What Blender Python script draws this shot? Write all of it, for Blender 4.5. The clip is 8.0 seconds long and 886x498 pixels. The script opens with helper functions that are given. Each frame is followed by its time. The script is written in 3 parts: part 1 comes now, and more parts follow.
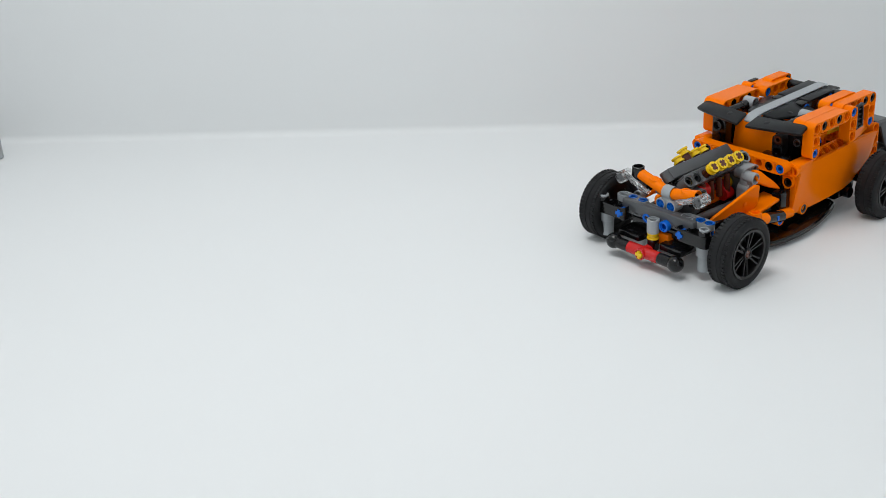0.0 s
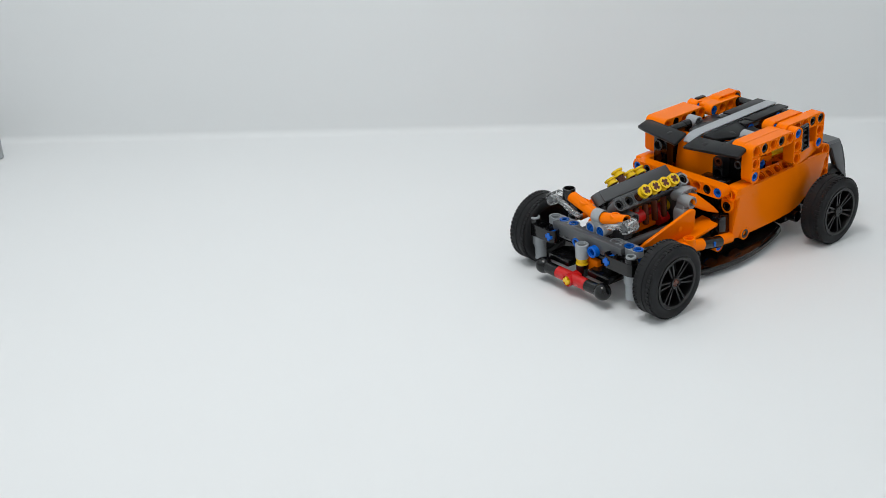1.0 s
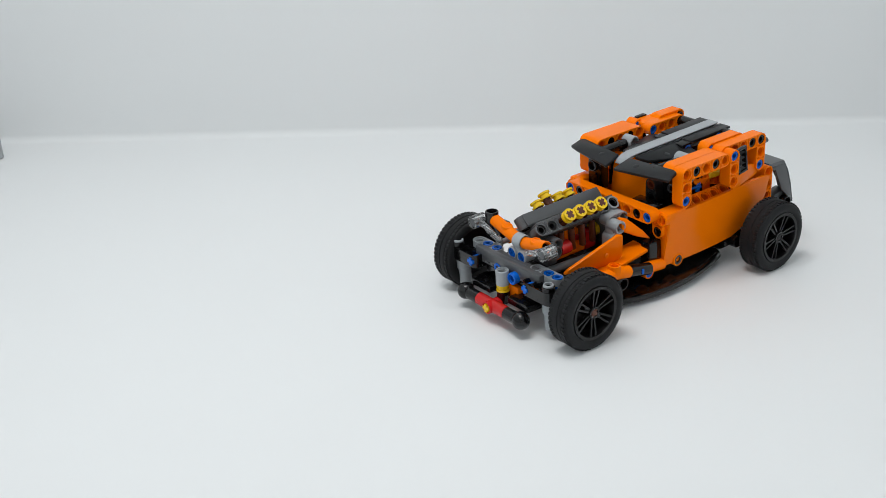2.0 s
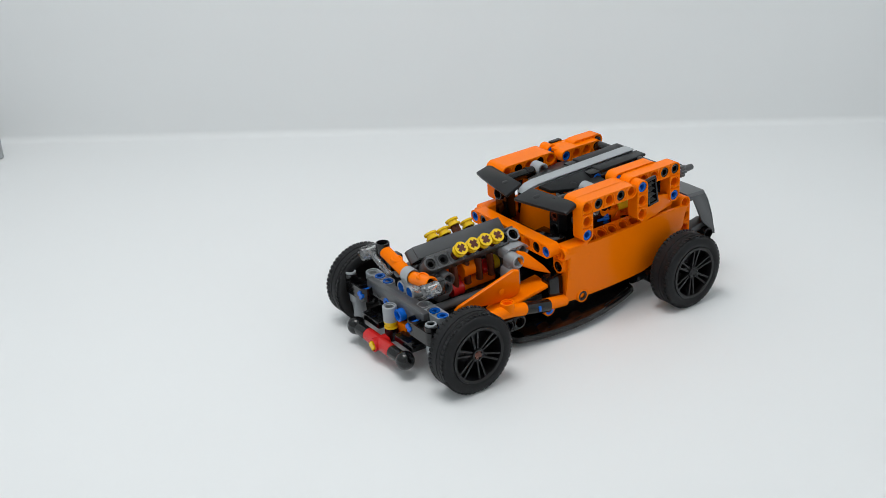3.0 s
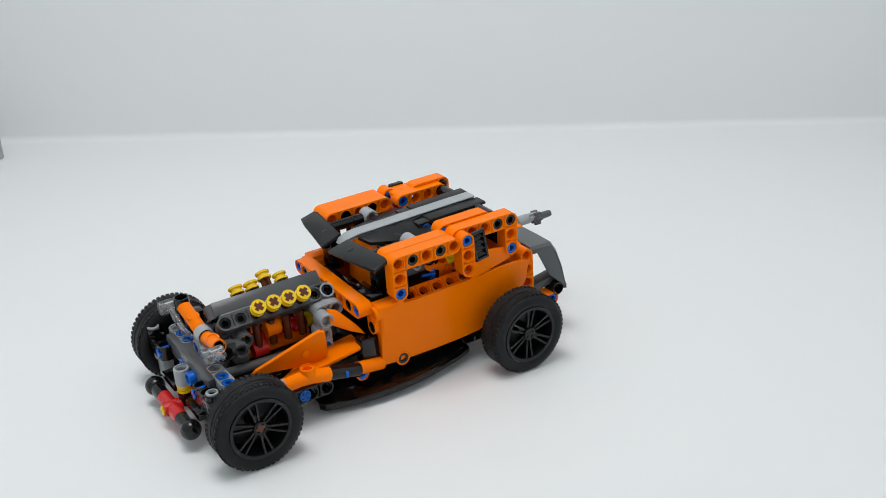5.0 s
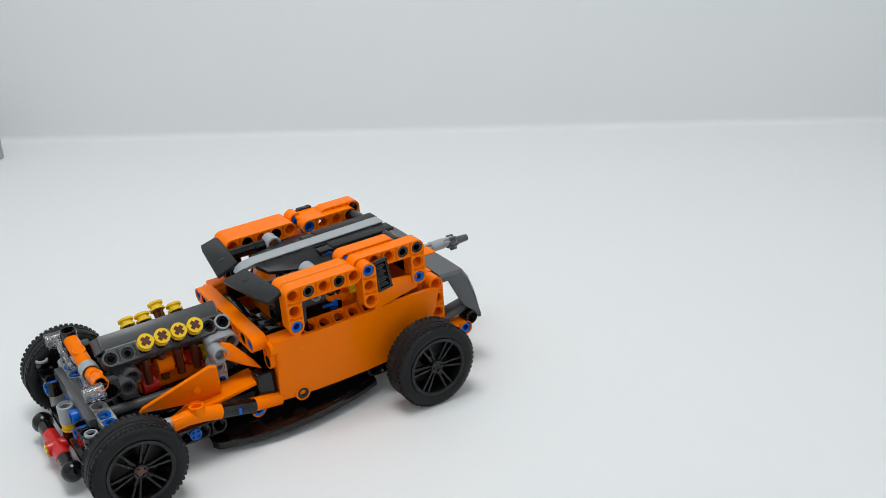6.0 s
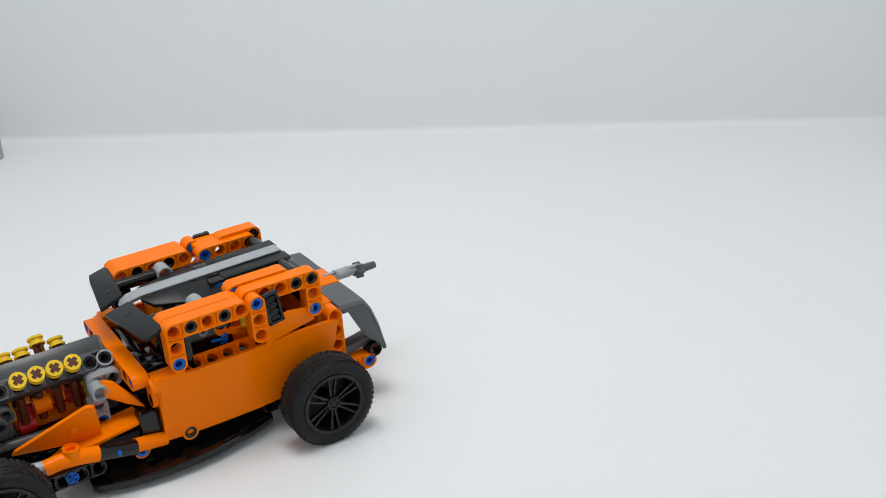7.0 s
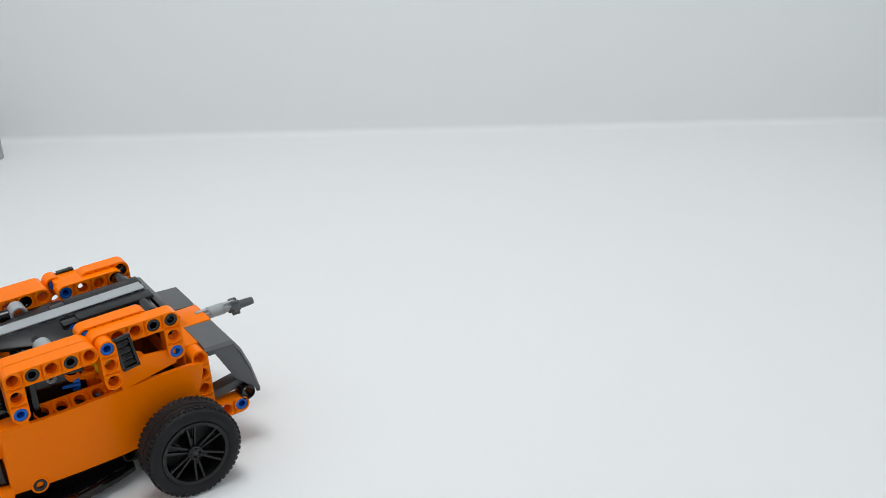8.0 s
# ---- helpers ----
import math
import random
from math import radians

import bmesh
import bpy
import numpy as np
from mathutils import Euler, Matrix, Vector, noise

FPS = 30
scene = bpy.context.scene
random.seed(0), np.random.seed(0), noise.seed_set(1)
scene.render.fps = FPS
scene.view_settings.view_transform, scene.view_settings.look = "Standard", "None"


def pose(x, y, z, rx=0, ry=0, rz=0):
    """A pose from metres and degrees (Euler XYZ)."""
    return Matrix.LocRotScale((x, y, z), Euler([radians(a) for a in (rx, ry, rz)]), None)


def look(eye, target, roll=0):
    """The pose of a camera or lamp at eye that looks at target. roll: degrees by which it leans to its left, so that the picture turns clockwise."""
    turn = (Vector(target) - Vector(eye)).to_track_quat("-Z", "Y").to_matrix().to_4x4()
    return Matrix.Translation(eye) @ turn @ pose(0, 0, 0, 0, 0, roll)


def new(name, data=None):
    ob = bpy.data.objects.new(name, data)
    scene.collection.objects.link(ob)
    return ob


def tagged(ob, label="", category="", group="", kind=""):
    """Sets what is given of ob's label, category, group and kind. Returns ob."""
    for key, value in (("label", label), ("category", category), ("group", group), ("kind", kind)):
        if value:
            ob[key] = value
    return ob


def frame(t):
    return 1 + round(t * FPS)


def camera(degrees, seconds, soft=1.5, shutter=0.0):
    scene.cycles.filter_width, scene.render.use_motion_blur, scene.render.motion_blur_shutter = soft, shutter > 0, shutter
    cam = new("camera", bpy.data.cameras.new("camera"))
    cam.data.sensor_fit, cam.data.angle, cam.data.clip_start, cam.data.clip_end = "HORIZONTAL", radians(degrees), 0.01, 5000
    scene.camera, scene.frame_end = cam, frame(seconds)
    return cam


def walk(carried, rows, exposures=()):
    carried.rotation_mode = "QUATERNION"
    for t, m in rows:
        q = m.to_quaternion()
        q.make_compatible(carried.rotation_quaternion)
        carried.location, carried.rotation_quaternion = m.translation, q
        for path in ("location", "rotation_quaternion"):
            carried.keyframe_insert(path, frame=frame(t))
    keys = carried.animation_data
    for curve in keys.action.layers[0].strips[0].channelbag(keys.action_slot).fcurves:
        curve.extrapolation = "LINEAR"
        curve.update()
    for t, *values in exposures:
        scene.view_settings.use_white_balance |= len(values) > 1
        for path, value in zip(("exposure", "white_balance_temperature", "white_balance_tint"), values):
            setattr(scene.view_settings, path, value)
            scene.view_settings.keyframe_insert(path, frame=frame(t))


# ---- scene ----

# ---- camera: stands still on a tripod before the light tent ----
cam = camera(42.1, 8.0, soft=0.8)
EYE = pose(0, 0, 0.3085, 90 - 24.48, 0, 0) @ pose(0, 0, 0, 0, 0, -2.41)
walk(cam, [(0.0, EYE), (8.0, EYE)])

# the car's way over the table, moved by hand a step at a time: seconds, x, y, heading, metres rolled
WAY = [
    (0.0, 0.2063, 0.7056, 218.88, 0.0000), (0.5, 0.1839, 0.6884, 218.08, 0.0283), (1.0, 0.1605, 0.6714, 217.27, 0.0572),
    (1.5, 0.1384, 0.6557, 216.56, 0.0842), (1.7, 0.1253, 0.6466, 216.03, 0.1002), (2.8, 0.0673, 0.6074, 214.21, 0.1703),
    (3.0, 0.0533, 0.5984, 213.89, 0.1869), (3.5, 0.0303, 0.5840, 213.15, 0.2140), (4.0, 0.0047, 0.5682, 212.39, 0.2441),
    (4.5, -0.0196, 0.5536, 211.60, 0.2725), (4.7, -0.0320, 0.5459, 211.40, 0.2871), (5.8, -0.0800, 0.5163, 211.78, 0.3434),
    (6.0, -0.0921, 0.5089, 211.77, 0.3576), (6.5, -0.1179, 0.4929, 211.89, 0.3880), (7.0, -0.1410, 0.4786, 211.98, 0.4151),
    (7.5, -0.1670, 0.4623, 212.17, 0.4458), (8.0, -0.1995, 0.4420, 212.47, 0.4842),
]

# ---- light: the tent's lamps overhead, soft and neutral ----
world = bpy.data.worlds.new("world")
scene.world = world
world.use_nodes = True
world.node_tree.nodes["Background"].inputs[0].default_value = (0.97, 0.985, 1.0, 1)
world.node_tree.nodes["Background"].inputs[1].default_value = 0.60


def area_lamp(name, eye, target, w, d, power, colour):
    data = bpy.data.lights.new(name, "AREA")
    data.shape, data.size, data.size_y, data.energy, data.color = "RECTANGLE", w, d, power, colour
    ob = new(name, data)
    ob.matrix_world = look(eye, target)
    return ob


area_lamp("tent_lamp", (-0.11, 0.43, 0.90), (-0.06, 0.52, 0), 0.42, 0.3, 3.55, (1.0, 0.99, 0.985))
scene.view_settings.exposure = 0.08


# ---- materials ----
def plastic(name, colour, rough=0.22, spread=0.06, bump=0.004, spec=0.5):
    """Moulded plastic: slight shade differences from piece to piece, fine scuffs and a weak ripple."""
    mat = bpy.data.materials.new(name)
    mat.use_nodes = True
    nt = mat.node_tree
    n, l = nt.nodes, nt.links
    b = n["Principled BSDF"]
    tc = n.new("ShaderNodeTexCoord")
    big = n.new("ShaderNodeTexNoise")
    big.inputs["Scale"].default_value, big.inputs["Detail"].default_value = 60, 3
    fine = n.new("ShaderNodeTexNoise")
    fine.inputs["Scale"].default_value, fine.inputs["Detail"].default_value = 900, 2
    l.new(tc.outputs["Object"], big.inputs["Vector"])
    l.new(tc.outputs["Object"], fine.inputs["Vector"])
    info = n.new("ShaderNodeObjectInfo")
    add = n.new("ShaderNodeMath")
    add.operation = "ADD"
    l.new(big.outputs["Fac"], add.inputs[0])
    l.new(info.outputs["Random"], add.inputs[1])
    mr = n.new("ShaderNodeMapRange")
    mr.inputs["From Min"].default_value, mr.inputs["From Max"].default_value = 0.3, 1.7
    mr.inputs["To Min"].default_value, mr.inputs["To Max"].default_value = 1 - spread, 1 + spread
    l.new(add.outputs[0], mr.inputs["Value"])
    hs = n.new("ShaderNodeHueSaturation")
    hs.inputs["Color"].default_value = (*colour, 1)
    l.new(mr.outputs[0], hs.inputs["Value"])
    l.new(hs.outputs[0], b.inputs["Base Color"])
    mr2 = n.new("ShaderNodeMapRange")
    mr2.inputs["To Min"].default_value, mr2.inputs["To Max"].default_value = rough * 0.94, rough * 1.08
    l.new(fine.outputs["Fac"], mr2.inputs["Value"])
    l.new(mr2.outputs[0], b.inputs["Roughness"])
    bp = n.new("ShaderNodeBump")
    bp.inputs["Strength"].default_value, bp.inputs["Distance"].default_value = bump, 0.001
    l.new(fine.outputs["Fac"], bp.inputs["Height"])
    l.new(bp.outputs[0], b.inputs["Normal"])
    b.inputs["IOR"].default_value = 1.5
    b.inputs["Specular IOR Level"].default_value = spec
    return mat


ORANGE = plastic("orange plastic", (0.98, 0.198, 0.0004), 0.15, 0.03, spec=0.1)
BLACK = plastic("black plastic", (0.004, 0.004, 0.0045), 0.12, 0.1, spec=0.45)
DARK = plastic("dark grey plastic", (0.088, 0.093, 0.098), 0.3, 0.08, spec=0.4)
COAL = plastic("charcoal matt plastic", (0.011, 0.012, 0.0135), 0.36, 0.08, spec=0.26)
GREY = plastic("light grey plastic", (0.34, 0.365, 0.385), 0.28, 0.04, 0.0)
BLUE = plastic("blue plastic", (0.003, 0.115, 0.55), 0.25, 0.08, spec=0.3)
YELLOW = plastic("yellow plastic", (0.85, 0.56, 0.01), 0.25, 0.04)
RED = plastic("red plastic", (0.55, 0.012, 0.012), 0.22, 0.05)
BROWN = plastic("reddish brown plastic", (0.10, 0.026, 0.012), 0.25, 0.08)
RUBBER = plastic("tyre rubber", (0.0095, 0.010, 0.011), 0.6, 0.12, 0.12, spec=0.25)
RIM = plastic("black wheel plastic", (0.006, 0.006, 0.0065), 0.3, 0.1, spec=0.35)
METAL = plastic("silver foil", (0.75, 0.76, 0.78), 0.2, 0.05)
METAL.node_tree.nodes["Principled BSDF"].inputs["Metallic"].default_value = 1.0
CLEAR = bpy.data.materials.new("clear plastic")
CLEAR.use_nodes = True
_n, _l = CLEAR.node_tree.nodes, CLEAR.node_tree.links
_n.remove(_n["Principled BSDF"])
_mix, _fr, _tr, _gl = (_n.new(k) for k in ("ShaderNodeMixShader", "ShaderNodeFresnel", "ShaderNodeBsdfTransparent", "ShaderNodeBsdfGlossy"))
_fr.inputs["IOR"].default_value = 1.3
_tr.inputs["Color"].default_value = (0.985, 0.99, 0.99, 1)
_gl.inputs["Roughness"].default_value = 0.06
_body, _df = _n.new("ShaderNodeMixShader"), _n.new("ShaderNodeBsdfDiffuse")
_df.inputs["Color"].default_value = (0.9, 0.92, 0.93, 1)
_body.inputs[0].default_value = 0.09
_l.new(_tr.outputs[0], _body.inputs[1])
_l.new(_df.outputs[0], _body.inputs[2])
_l.new(_fr.outputs[0], _mix.inputs[0])
_l.new(_body.outputs[0], _mix.inputs[1])
_l.new(_gl.outputs[0], _mix.inputs[2])
_l.new(_mix.outputs[0], _n["Material Output"].inputs["Surface"])


def sheet_material(name, colour, rough):
    """Matt white backdrop sheet with faint clouding and fine fibre."""
    mat = bpy.data.materials.new(name)
    mat.use_nodes = True
    n, l = mat.node_tree.nodes, mat.node_tree.links
    b = n["Principled BSDF"]
    tc = n.new("ShaderNodeTexCoord")
    cloud = n.new("ShaderNodeTexNoise")
    cloud.inputs["Scale"].default_value, cloud.inputs["Detail"].default_value = 5, 4
    fibre = n.new("ShaderNodeTexNoise")
    fibre.inputs["Scale"].default_value, fibre.inputs["Detail"].default_value = 1500, 3
    l.new(tc.outputs["Object"], cloud.inputs["Vector"])
    l.new(tc.outputs["Object"], fibre.inputs["Vector"])
    mr = n.new("ShaderNodeMapRange")
    mr.inputs["To Min"].default_value, mr.inputs["To Max"].default_value = 0.985, 1.015
    l.new(cloud.outputs["Fac"], mr.inputs["Value"])
    hs = n.new("ShaderNodeHueSaturation")
    hs.inputs["Color"].default_value = (*colour, 1)
    l.new(mr.outputs[0], hs.inputs["Value"])
    l.new(hs.outputs[0], b.inputs["Base Color"])
    bp = n.new("ShaderNodeBump")
    bp.inputs["Strength"].default_value, bp.inputs["Distance"].default_value = 0.05, 0.0004
    l.new(fibre.outputs["Fac"], bp.inputs["Height"])
    l.new(bp.outputs[0], b.inputs["Normal"])
    b.inputs["Roughness"].default_value = rough
    b.inputs["Specular IOR Level"].default_value = 0.25
    return mat


SHEET = sheet_material("white backdrop sheet", (0.79, 0.812, 0.82), 0.6)
CLOTH = sheet_material("white tent cloth", (0.76, 0.79, 0.80), 0.8)
FRAME = plastic("grey post plastic", (0.36, 0.38, 0.39), 0.4)


# ---- mesh helpers: all shapes in millimetres ----
def finish(name, bm, mat, angle=32):
    bmesh.ops.recalc_face_normals(bm, faces=bm.faces)
    for v in bm.verts:
        v.co *= 0.001
    me = bpy.data.meshes.new(name)
    bm.to_mesh(me)
    bm.free()
    me.polygons.foreach_set("use_smooth", [True] * len(me.polygons))
    me.set_sharp_from_angle(angle=radians(angle))
    me.materials.append(mat)
    return me


CACHE = {}


def shared(key, mat, make):
    """One mesh for alike pieces."""
    k = (key, mat.name)
    if k not in CACHE:
        CACHE[k] = finish(str(key[0]), make(), mat)
    return CACHE[k]


def part(name, mesh, parent, m=None, label=""):
    ob = new(name, mesh)
    ob.parent = parent
    ob.matrix_basis = m if m is not None else Matrix()
    return tagged(ob, label)


def mm(x, y, z, rx=0, ry=0, rz=0):
    return pose(x * 0.001, y * 0.001, z * 0.001, rx, ry, rz)


def lathe(profile, segs=24, closed=True):
    """Turn (radius, along) pairs round the Y axis."""
    bm = bmesh.new()
    rings = []
    for r, y in profile:
        if r < 1e-6:
            rings.append([bm.verts.new((0, y, 0))])
        else:
            rings.append([bm.verts.new((r * math.cos(2 * math.pi * i / segs), y, r * math.sin(2 * math.pi * i / segs))) for i in range(segs)])
    pairs = list(zip(rings, rings[1:])) + ([(rings[-1], rings[0])] if closed else [])
    for a, b in pairs:
        for i in range(segs):
            j = (i + 1) % segs
            if len(a) == 1 and len(b) == 1:
                continue
            if len(a) == 1:
                bm.faces.new((a[0], b[i], b[j]))
            elif len(b) == 1:
                bm.faces.new((a[i], a[j], b[0]))
            else:
                bm.faces.new((a[i], a[j], b[j], b[i]))
    return bm


def beam_shape(cells, th=7.6, axle=()):
    """A flat studless beam on the 8 mm grid in the XZ plane, thickness along Y, with counterbored holes and pockets between them."""
    bm = bmesh.new()
    cells = set(cells)
    h, o, q = th / 2, 3.85, 6
    cache = {}

    def vert(x, y, z):
        k = (round(x, 3), round(y, 3), round(z, 3))
        if k not in cache:
            cache[k] = bm.verts.new((x, y, z))
        return cache[k]

    def face(*vs):
        vs = [v for i, v in enumerate(vs) if v is not vs[i - 1]]
        if len(set(vs)) == len(vs) > 2 and bm.faces.get(vs) is None:
            bm.faces.new(vs)

    for cx, cz in cells:
        nb = {d: (cx + d[0], cz + d[1]) in cells for d in ((1, 0), (-1, 0), (0, 1), (0, -1))}
        outer, flags = [], []
        for i in range(4 * q):
            a = 2 * math.pi * i / (4 * q)
            c, s = math.cos(a), math.sin(a)
            sx, sz = (1 if c > 1e-9 else -1), (1 if s > 1e-9 else -1)
            hx, hz = nb[(sx, 0)] and abs(c) > 1e-9, nb[(0, sz)] and abs(s) > 1e-9
            if abs(c) < 1e-9:
                hx = False
            if not hx and not hz:
                p, fl = (o * c, o * s), None
            else:
                ex, ez = (4 if hx else o), (4 if hz else o)
                k = min(ex / max(abs(c), 1e-9), ez / max(abs(s), 1e-9))
                p = (ex * sx, ez * sz) if i % q == q // 2 else (c * k, s * k)
                on_x, on_z = hx and abs(abs(p[0]) - 4) < 1e-6, hz and abs(abs(p[1]) - 4) < 1e-6
                fl = "joint" if on_x or on_z else None
            outer.append(p)
            flags.append(fl)
        x0, z0 = cx * 8, cz * 8
        n = 4 * q
        cross = (cx, cz) in axle
        for side in (-1, 1):
            y = side * h
            def pt(r, i, yy):
                a = 2 * math.pi * i / n
                return vert(x0 + r * math.cos(a), yy, z0 + r * math.sin(a))
            def op(i):
                p = outer[i % n]
                dip = flags[i % n] == "joint" and min(abs(p[0]), abs(p[1])) < 2.6
                return vert(x0 + p[0], y - side * (1.1 if dip else 0), z0 + p[1])
            def rad(i, base):
                a = 2 * math.pi * i / n
                if not cross:
                    return base
                return 2.5 if (i % q) in (0, 1, q - 1) else 1.35
            for i in range(n):
                face(op(i), op(i + 1), pt(3.62, i + 1, y), pt(3.62, i, y))
                face(pt(3.62, i, y), pt(3.62, i + 1, y), pt(3.05, i + 1, y), pt(3.05, i, y))
                yi = y - side * 0.9
                face(pt(3.05, i, y), pt(3.05, i + 1, y), pt(3.05, i + 1, yi), pt(3.05, i, yi))
                face(pt(3.05, i, yi), pt(3.05, i + 1, yi), pt(rad(i + 1, 2.45), i + 1, yi), pt(rad(i, 2.45), i, yi))
                if side == 1:
                    face(pt(rad(i, 2.45), i, yi), pt(rad(i + 1, 2.45), i + 1, yi), pt(rad(i + 1, 2.45), i + 1, -yi), pt(rad(i, 2.45), i, -yi))
        for i in range(n):
            j = (i + 1) % n
            if flags[i] == "joint" and flags[j] == "joint":
                continue
            a, b = outer[i], outer[j]
            ya = h
            va, vb = vert(x0 + a[0], ya, z0 + a[1]), vert(x0 + b[0], ya, z0 + b[1])
            face(va, vb, vert(x0 + b[0], -ya, z0 + b[1]), vert(x0 + a[0], -ya, z0 + a[1]))
    return bm


def row(n):
    return [(-i, 0) for i in range(n)]


def beam(name, cells, mat, parent, m, th=7.6, label="", axle=()):
    key = (name, tuple(cells), th, tuple(axle))
    return part(name, shared(key, mat, lambda: beam_shape(cells, th, axle)), parent, m, label)


def pin_shape():
    """A friction pin's end: flange, hollow and a slot across it."""
    bm = lathe([(2.9, 0.25), (2.9, -0.45), (2.35, -0.45), (2.35, -7.2), (1.2, -7.2), (1.2, -3.5), (1.55, -3.5), (1.55, 0.05), (1.7, 0.25)], 20)
    return bm


def axle_pin_shape():
    """An axle pin's end: flange round a raised cross."""
    bm = lathe([(2.95, 0.25), (2.95, -0.45), (2.35, -0.45), (2.35, -7), (0, -7), (0, -0.9), (2.2, -0.9), (2.3, 0.25)], 20)
    for w, d in ((4.3, 1.5), (1.5, 4.3)):
        add_box(bm, (0, -0.35, 0), (w, 1.2, d))
    return bm


def add_box(bm, c, s, bev=0.0):
    r = bmesh.ops.create_cube(bm, size=1)
    for v in r["verts"]:
        v.co = Vector((v.co.x * s[0] + c[0], v.co.y * s[1] + c[1], v.co.z * s[2] + c[2]))
    if bev:
        es = list({e for v in r["verts"] for e in v.link_edges})
        bmesh.ops.bevel(bm, geom=es, offset=bev, segments=2, affect="EDGES", profile=0.5)


def box_shape(s, bev=0.5):
    bm = bmesh.new()
    add_box(bm, (0, 0, 0), s, bev)
    return bm


def pin(parent, m, mat, cross=False):
    mesh = shared(("axle_pin" if cross else "pin",), mat, axle_pin_shape if cross else pin_shape)
    return part("axle_pin" if cross else "pin", mesh, parent, m)


def cross_shape(length, w=4.8, t=1.95):
    """A cross axle along Y."""
    bm = bmesh.new()
    a, b = w / 2, t / 2
    prof = [(a, -b), (a, b), (b, b), (b, a), (-b, a), (-b, b), (-a, b), (-a, -b), (-b, -b), (-b, -a), (b, -a), (b, -b)]
    lo = [bm.verts.new((x, -length / 2, z)) for x, z in prof]
    hi = [bm.verts.new((x, length / 2, z)) for x, z in prof]
    n = len(prof)
    for i in range(n):
        bm.faces.new((lo[i], lo[(i + 1) % n], hi[(i + 1) % n], hi[i]))
    bm.faces.new(lo)
    bm.faces.new(hi)
    return bm


def axle(parent, m, length, mat, name="axle"):
    return part(name, shared(("axle", length), mat, lambda: cross_shape(length)), parent, m)


def tube(parent, m, length, mat, r=3.7, bore=2.45, name="connector", label="", segs=24):
    """A round connector along Y with open ends."""
    h = length / 2
    prof = [(r, h - 0.3), (r - 0.3, h), (bore + 0.6, h), (bore + 0.6, h - 0.9), (bore, h - 0.9), (bore, -h + 0.9), (bore + 0.6, -h + 0.9), (bore + 0.6, -h), (r - 0.3, -h), (r, -h + 0.3)]
    return part(name, shared((name, length, r, bore), mat, lambda: lathe(prof, segs)), parent, m, label)


def bush_shape():
    return lathe([(3.75, 2.0), (3.75, 0.95), (2.95, 0.75), (2.95, -0.75), (3.75, -0.95), (3.75, -2.0), (0.8, -2.0), (0.8, 2.0)], 24)


def slab_shape(points, th, bev=0.5, seg=2):
    """A plate from a ring of 3D points, thickened along its normal, with rounded edges."""
    bm = bmesh.new()
    vs = [bm.verts.new(p) for p in points]
    f = bm.faces.new(vs)
    bm.normal_update()
    nrm = f.normal.copy()
    top = [bm.verts.new(Vector(p) - nrm * th) for p in points]
    n = len(vs)
    for i in range(n):
        bm.faces.new((vs[i], vs[(i + 1) % n], top[(i + 1) % n], top[i]))
    bm.faces.new(list(reversed(top)))
    bmesh.ops.recalc_face_normals(bm, faces=bm.faces)
    if bev:
        bmesh.ops.bevel(bm, geom=list(bm.edges), offset=bev, segments=seg, affect="EDGES", profile=0.5, clamp_overlap=True)
    return bm


def slab(name, parent, points, th, mat, m=None, bev=0.5, label=""):
    return part(name, finish(name, slab_shape(points, th, bev), mat), parent, m, label)


def skin_shape(rows, th):
    """A bent panel: a grid of points (rows of equal length) thickened downwards/inwards by th along the local normals."""
    bm = bmesh.new()
    g = [[bm.verts.new(p) for p in r] for r in rows]
    for a, b in zip(g, g[1:]):
        for i in range(len(a) - 1):
            bm.faces.new((a[i], a[i + 1], b[i + 1], b[i]))
    bm.normal_update()
    off = {v: v.co - v.normal * th for r in g for v in r}
    lo = {v: bm.verts.new(c) for v, c in off.items()}
    for f in list(bm.faces):
        bm.faces.new([lo[v] for v in reversed(f.verts)])
    rim = list(g[0]) + [r[-1] for r in g[1:]] + list(reversed(g[-1][:-1])) + [r[0] for r in reversed(g[1:-1])]
    for a, b in zip(rim, rim[1:] + rim[:1]):
        bm.faces.new((a, b, lo[b], lo[a]))
    return bm


def skin(name, parent, rows, th, mat, m=None, label=""):
    return part(name, finish(name, skin_shape(rows, th), mat, 25), parent, m, label)


def between(a, b):
    """Pose whose Y axis runs from a to b, set at the middle (millimetres)."""
    a, b = Vector(a), Vector(b)
    q = (b - a).to_track_quat("Y", "Z")
    return Matrix.LocRotScale((a + b) * 0.0005, q, None), (b - a).length


